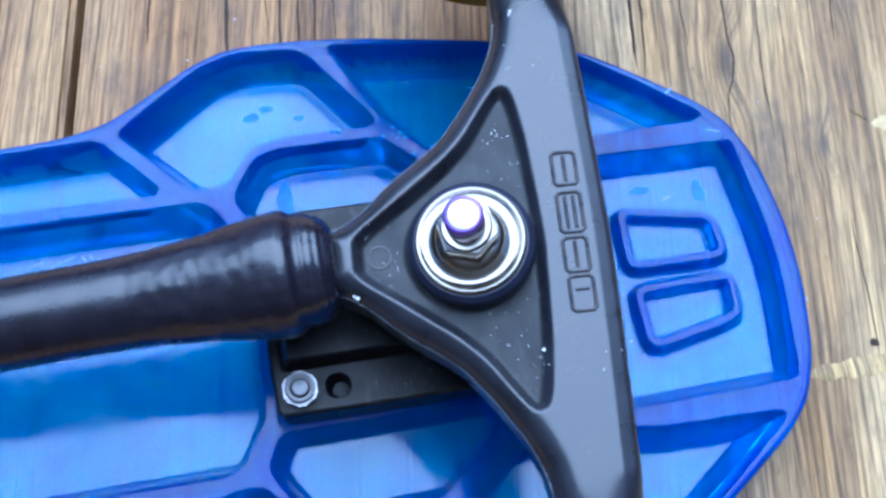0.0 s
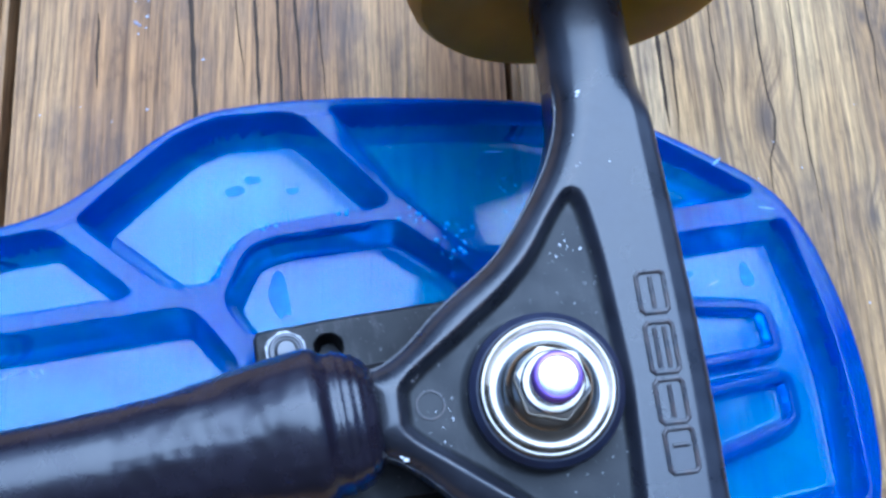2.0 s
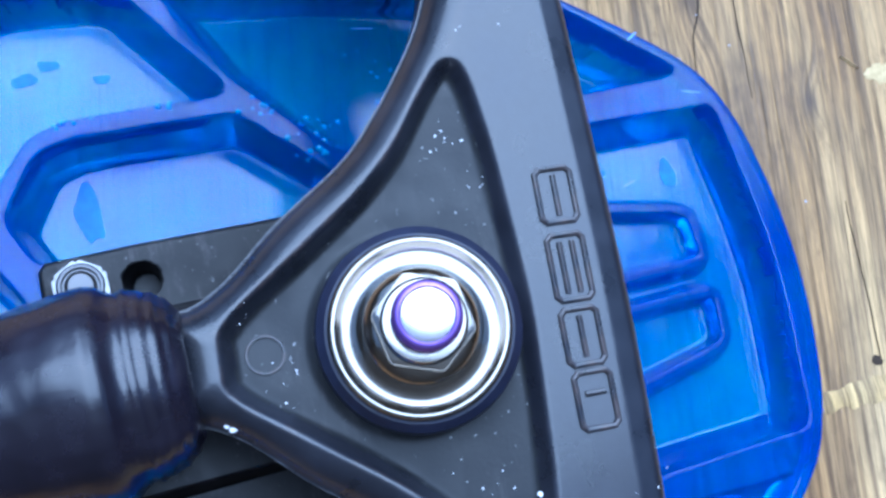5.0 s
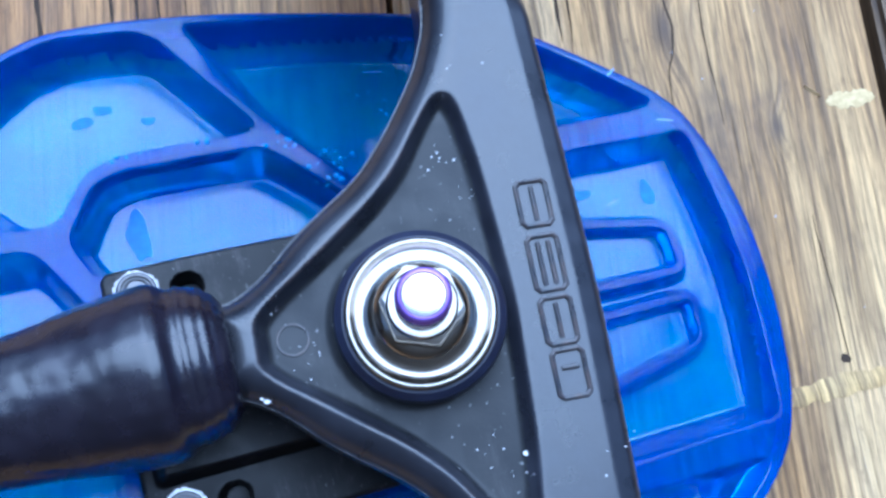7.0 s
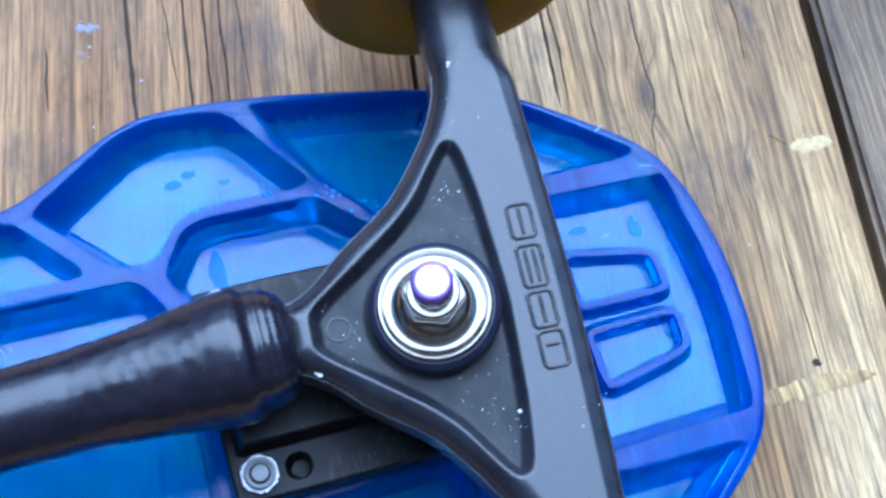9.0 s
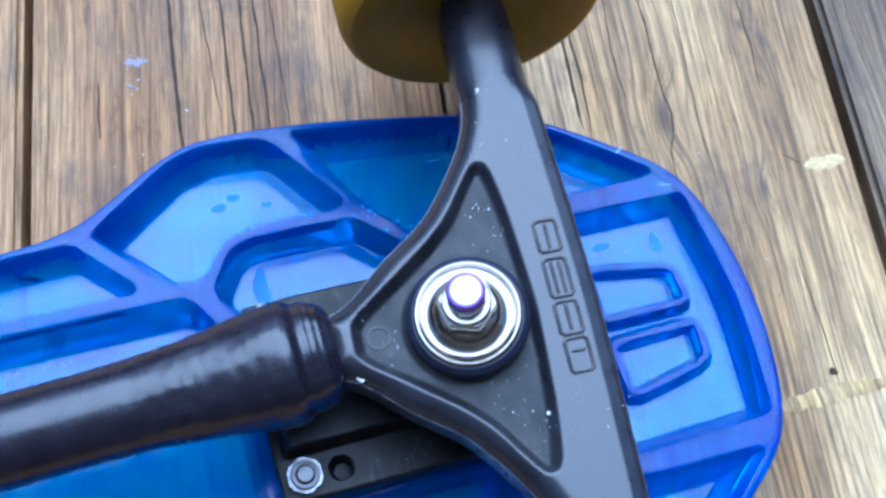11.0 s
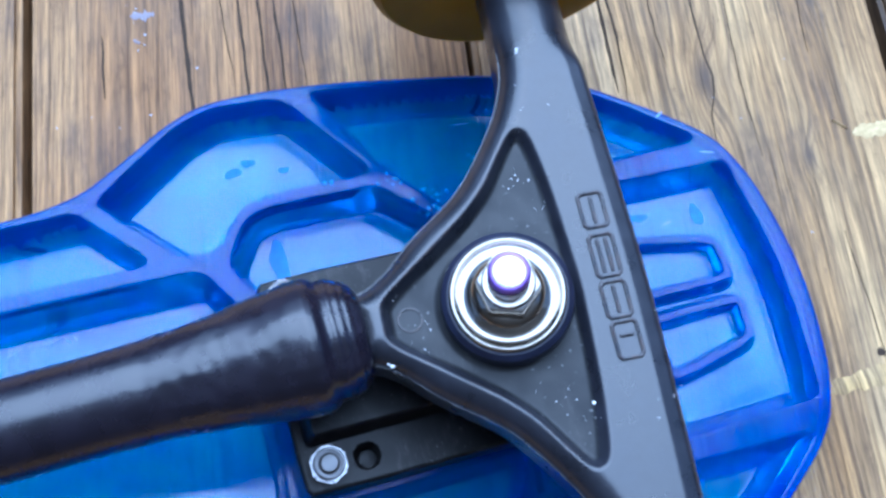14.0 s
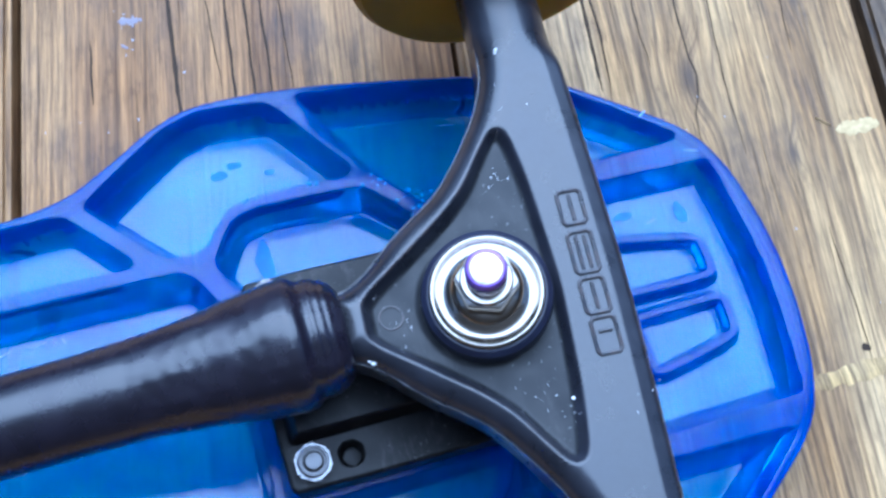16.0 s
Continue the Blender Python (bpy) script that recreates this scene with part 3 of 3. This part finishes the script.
washer = part("cup_washer", done(lathe([(0.0119, -0.0030), (0.0124, -0.0024), (0.0126, -0.0012), (0.0126, -0.0003), (0.0123, 0.0004), (0.0119, 0.0006), (0.0115, 0.0004), (0.0111, 0.0002), (0.0104, 0.0000), (0.0095, 0.0000), (0.0085, 0.0004), (0.0078, 0.0010), (0.0060, 0.0014)], 72, at_king(0.0834)), "cup_washer", 60), CHROME, bushing, "shiny cup washer")
nut = part("kingpin_nut", done(lathe([(0.0078, 0), (0.0079, 0.0005), (0.0077, 0.0009), (0.0068, 0.0017), (0.0056, 0.0022)], 48), "nut_flange", 50), CHROME, bushing, "shiny hexagonal lock nut")
nut.matrix_local = at_king(0.0850)
hexagon = part("hexagon", nut_mesh("hexagon", 0.0120, 0.0070, 0, 0.0009), CHROME, bushing, "bevelled hexagonal nut body")
hexagon.matrix_local = at_king(0.0856) @ Matrix.Rotation(0.15, 4, "Z")
collar = part("lock_collar", done(lathe([(0.0056, 0), (0.0056, 0.0010), (0.0052, 0.0016), (0.0043, 0.0017)], 40), "lock_collar", 40), CHROME, bushing, "rounded collar of the lock nut")
collar.matrix_local = at_king(0.0922)
threads = [(0.0043, 0.0)]
for k in range(13):
    threads += [(0.0043, 0.0012 * k + 0.0006), (0.0040, 0.0012 * k + 0.0012)]
threads += [(0.0042, 0.0160), (0.0039, 0.0166), (0.0030, 0.0169), (0.0010, 0.0170)]
kingpin = part("kingpin", done(lathe(threads, 40, at_king(0.0847)), "kingpin", 60), PIN, bushing, "bright threaded kingpin end")
# violet colour fringe of the glare on the pin end, painted as an added ring
rim = part("pin_fringe", done(lathe([(0.00300, -0.0004), (0.00415, -0.0012), (0.00432, -0.0008), (0.00425, 0.0000), (0.00395, 0.0005), (0.00345, 0.0006), (0.00315, 0.0002)], 40), "pin_fringe", 60), VIOLET_FRINGE, bushing, "added violet ring that paints the glare fringe on the kingpin end")
rim.matrix_local = at_king(0.0847 + 0.0164)

# long tube that ends in a wrapped sleeve over the hanger's nose
along = Matrix.Translation((0, 0.0014, 0.0762)) @ Matrix.Rotation(radians(90), 4, "Y")
tube = part("tube", done(lathe([(0.0090, -0.17), (0.0105, -0.168), (0.0105, -0.04), (0.0105, -0.010)], 64, along), "tube"), TUBE, skateboard, "glossy black round tube")
profile = []
for k in range(112):
    x = -0.0400 + k * 0.0005
    r = float(np.interp(x, [-0.040, -0.030, -0.022, -0.012, -0.003, 0.0010, 0.0040, 0.0055, 0.0070, 0.0078, 0.0090, 0.0110, 0.0126, 0.0134, 0.0142, 0.0155], [0.01056, 0.0108, 0.0115, 0.0127, 0.0141, 0.0146, 0.0147, 0.0143, 0.0132, 0.0128, 0.0130, 0.0124, 0.0118, 0.0111, 0.0106, 0.0085]))
    if 0.0085 < x < 0.0140:
        r += 0.00011 * math.sin((x - 0.0085) / 0.0018 * 2 * math.pi)
    profile.append((r, x))
bm = lathe(profile, 96, along)
for v in bm.verts:
    axis_point = Vector((v.co.x, 0.0014, 0.0762))
    out = (v.co - axis_point)
    a = math.atan2(out.y, out.z)
    f = min(1.0, max(0.0, (v.co.x + 0.038) / 0.02))
    wob = 0.00045 * noise.noise(Vector((v.co.x * 90, a * 1.8, 3.0))) + 0.00011 * noise.noise(Vector((v.co.x * 380, a * 3.5 + v.co.x * 60, 7.0))) + 0.00012 * noise.noise(Vector((v.co.x * 110, a * 9, 1.0)))
    v.co = axis_point + out * (1 + f * wob / max(out.length, 0.005))
sleeve = part("sleeve", done(bm, "sleeve", 60), TAPE, tube, "black shrink-wrapped sleeve")

# wheel
axle_dir = Vector((math.sin(radians(4.7)), math.cos(radians(4.7)), 0))
wheel_c = Vector((0.0760, 0.0822, 0.0705))
to_axle = Matrix.Translation(wheel_c) @ axle_dir.to_track_quat("Z", "Y").to_matrix().to_4x4()
wheel = part("wheel", done(lathe([(0.011, 0.006), (0.020, 0.004), (0.022, 0.0022), (0.031, 0.0006), (0.0345, 0.0010), (0.0365, 0.0030), (0.0375, 0.006), (0.038, 0.025), (0.0375, 0.045), (0.033, 0.050), (0.012, 0.048)], 72, to_axle), "wheel"), AMBER, skateboard, "amber urethane wheel")

# planks
decking = thing("floor", "weathered brown wooden deck planks with narrow gaps", "floor", kind="structure")
turn = Matrix.Rotation(PLANK_TURN, 4, "Z")
ROWS_OF_PLANKS = [(-79.7, 57.8, 0, WOOD), (59.8, 197.4, 0, WOOD_GREY), (203.5, 341, -3, WOOD_DARK), (-222, -83.2, -1, WOOD)]
ROWS_OF_PLANKS += [(345 + 142 * k, 483 + 142 * k, 0, WOOD) for k in range(9)] + [(-363 - 142 * k, -225 - 142 * k, 0, WOOD) for k in range(10)]
planks = []
for lo, hi, drop, wood in ROWS_OF_PLANKS:
    bm = bmesh.new()
    bmesh.ops.create_cube(bm, size=1, matrix=Matrix.Diagonal(((hi - lo) * MM, 3.34, 0.028, 1)))
    bmesh.ops.bevel(bm, geom=bm.edges[:], offset=0.002, segments=2, affect="EDGES")
    o = part("plank", done(bm, "plank", 40), wood, decking)
    o.matrix_local = turn @ Matrix.Translation(((lo + hi) / 2 * MM, 0.0, -0.014 + drop * MM))
    planks.append(o)


def sliver(x0, y0, x1, y1, wide, mat, name, label, seed, rough=0.25, height=0.0004):
    """A long ragged patch on the planks: a split in the wood, or a dried stain."""
    rnd = random.Random(seed)
    a, b = Vector((x0 * MM, y0 * MM, 0)), Vector((x1 * MM, y1 * MM, 0))
    d = (b - a).normalized()
    side = Vector((-d.y, d.x, 0))
    bm, n = bmesh.new(), 40
    rows = []
    drift = 0.0
    for k in range(n + 1):
        f = k / n
        drift += rnd.uniform(-0.05, 0.05) * wide * MM
        w = wide * MM * 0.5 * (1 - abs(2 * f - 1) ** 4) * (1 + rough * 1.5 * noise.noise(Vector((f * 9, seed, 0))) + rnd.uniform(-0.06, 0.06))
        c = a.lerp(b, f) + side * drift
        rows.append([bm.verts.new(c + side * w), bm.verts.new(c + Vector((0, 0, height))), bm.verts.new(c - side * w)])
    for p, q in zip(rows, rows[1:]):
        bm.faces.new((p[0], p[1], q[1], q[0]))
        bm.faces.new((p[1], p[2], q[2], q[1]))
    o = part(name, done(bm, name, 80), mat, decking, label)
    o.location = (0, 0, 0.0001)
    return o


def crack(points, wide, seed):
    """A dark split that follows the grain through the given points, thin at both ends."""
    rnd = random.Random(seed)
    p = np.array(points, float)
    along_it = np.concatenate([[0], np.cumsum(np.hypot(*np.diff(p, axis=0).T))])
    bm, n, rows = bmesh.new(), 60, []
    for k in range(n + 1):
        f = k / n
        x, y = (np.interp(f * along_it[-1], along_it, p[:, a]) for a in (0, 1))
        x += 0.5 * noise.noise(Vector((f * along_it[-1] / 9, seed * 3.1, 0)))
        w = wide * 0.5 * (1 - abs(2 * f - 1) ** 5) * (1 + 0.6 * noise.noise(Vector((f * along_it[-1] / 6, seed, 4))) + rnd.uniform(-0.1, 0.1)) + 0.03
        rows.append([bm.verts.new(((x + e * w) * MM, y * MM, z)) for e, z in ((-1, 0.00005), (0, 0.0003), (1, 0.00005))])
    for a, b in zip(rows, rows[1:]):
        bm.faces.new((a[0], a[1], b[1], b[0]))
        bm.faces.new((a[1], a[2], b[2], b[1]))
    part("crack", done(bm, "crack", 80), CRACK, decking, "dark split along the grain")


for k, (points, w) in enumerate((
    ([(-1, 205), (-6.9, 160.5), (-10.1, 137.5), (-13.4, 106.6), (-17, 78)], 1.25),
    ([(17, 205), (10.5, 155.9), (7.2, 130.5), (4.4, 105.3), (1, 80)], 0.85),
    ([(23, 200), (16.6, 154.3), (13.7, 131.1), (10.4, 104.5), (8, 82)], 0.75),
    ([(27, 190), (21.6, 153), (18.4, 127.5), (16.1, 103.9), (13, 85)], 0.75),
    ([(4.5, 170), (2.5, 140), (0.5, 108)], 0.35),
    ([(162, 160), (156.1, 117.5), (153.5, 98.4), (150.6, 79.3), (151.2, 71.5), (149.4, 65), (146, 59), (143.5, 50)], 0.65),
    ([(197, 140), (191.6, 108.2), (189, 89), (185.5, 71.4)], 0.45),
    ([(128, 150), (123.5, 110.1), (121.3, 95.1), (118.5, 73)], 1.2),
    ([(131, 145), (126.2, 109.6), (124.6, 92), (121.2, 72.5)], 0.8),
    ([(170, 125), (164, 93.2), (159.4, 68.4), (156.1, 40.2)], 0.4),
    ([(145, 130), (139, 100), (137, 78)], 0.4),
    ([(31, 190), (26, 140), (22, 96)], 0.4),
    ([(-36, 135), (-38, 122), (-39.5, 112)], 0.6),
    ([(172, 10), (170, -10), (168, -30)], 0.3),
)):
    crack(points, w, k)
sliver(143, -34.5, 184, -37.5, 5.5, YELLOW, "stain", "dried yellowish stain across the plank", 50, 0.35, 0.0003)
sliver(188, 40.5, 203, 37, 5.0, PALE, "pale_patch", "pale patch at the plank edge", 51, 0.4, 0.0002)
sliver(183, 46, 187, 42, 0.8, PALE, "splinter", "small pale splinter", 52, 0.4, 0.0006)
sliver(165.5, -29, 168.5, -29.3, 2.4, CRACK, "nail_hole", "small dark nail hole", 53, 0.2, 0.0002)
rnd = random.Random(21)
LILAC = material("faded_lilac_paint", (0.27, 0.235, 0.265), 0.7)
SPECK = material("pale_paint_speck", (0.42, 0.40, 0.42), 0.7)
for x, y, r, n in ((-24, 141, 6, 7), (-24, 128, 3, 3), (-10, 115, 1, 1), (160, 60, 25, 4), (170, 0, 22, 4), (-40, 105, 16, 4)):
    for _ in range(n):
        bm = bmesh.new()
        bmesh.ops.create_icosphere(bm, subdivisions=1, radius=rnd.uniform(0.2, 0.5) * MM)
        o = part("paint_speck", done(bm, "paint_speck", 180), SPECK, decking)
        o.location = ((x + rnd.gauss(0, r * 0.5)) * MM, (y + rnd.gauss(0, r * 0.5)) * MM, 0.00005)
        o.scale = (rnd.uniform(0.7, 1.4), rnd.uniform(0.7, 1.4), 0.3)

sliver(-26.5, 139.6, -18.5, 138.2, 2.6, LILAC, "paint_smear", "faint smear of pale lilac paint", 61, 0.9, 0.0002)
sliver(-27, 131, -25, 129, 1.0, LILAC, "paint_smear", "faint smear of pale lilac paint", 62, 0.9, 0.0002)

# unseen plain timber walls added round the deck to block low skylight
UNSEEN_WALL = make_wood("unseen_wall_wood", (0.03, 0.024, 0.018), (0.055, 0.042, 0.03), (0.08, 0.062, 0.045))
# the tall south one is set close to darken what faces south
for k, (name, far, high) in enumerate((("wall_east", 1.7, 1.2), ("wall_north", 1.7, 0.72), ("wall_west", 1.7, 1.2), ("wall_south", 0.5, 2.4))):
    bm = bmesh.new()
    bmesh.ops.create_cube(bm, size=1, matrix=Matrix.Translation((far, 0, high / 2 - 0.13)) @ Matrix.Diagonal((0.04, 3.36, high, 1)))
    o = part(name, done(bm, name), UNSEEN_WALL, None, "plain dark unseen wall added to block low skylight")
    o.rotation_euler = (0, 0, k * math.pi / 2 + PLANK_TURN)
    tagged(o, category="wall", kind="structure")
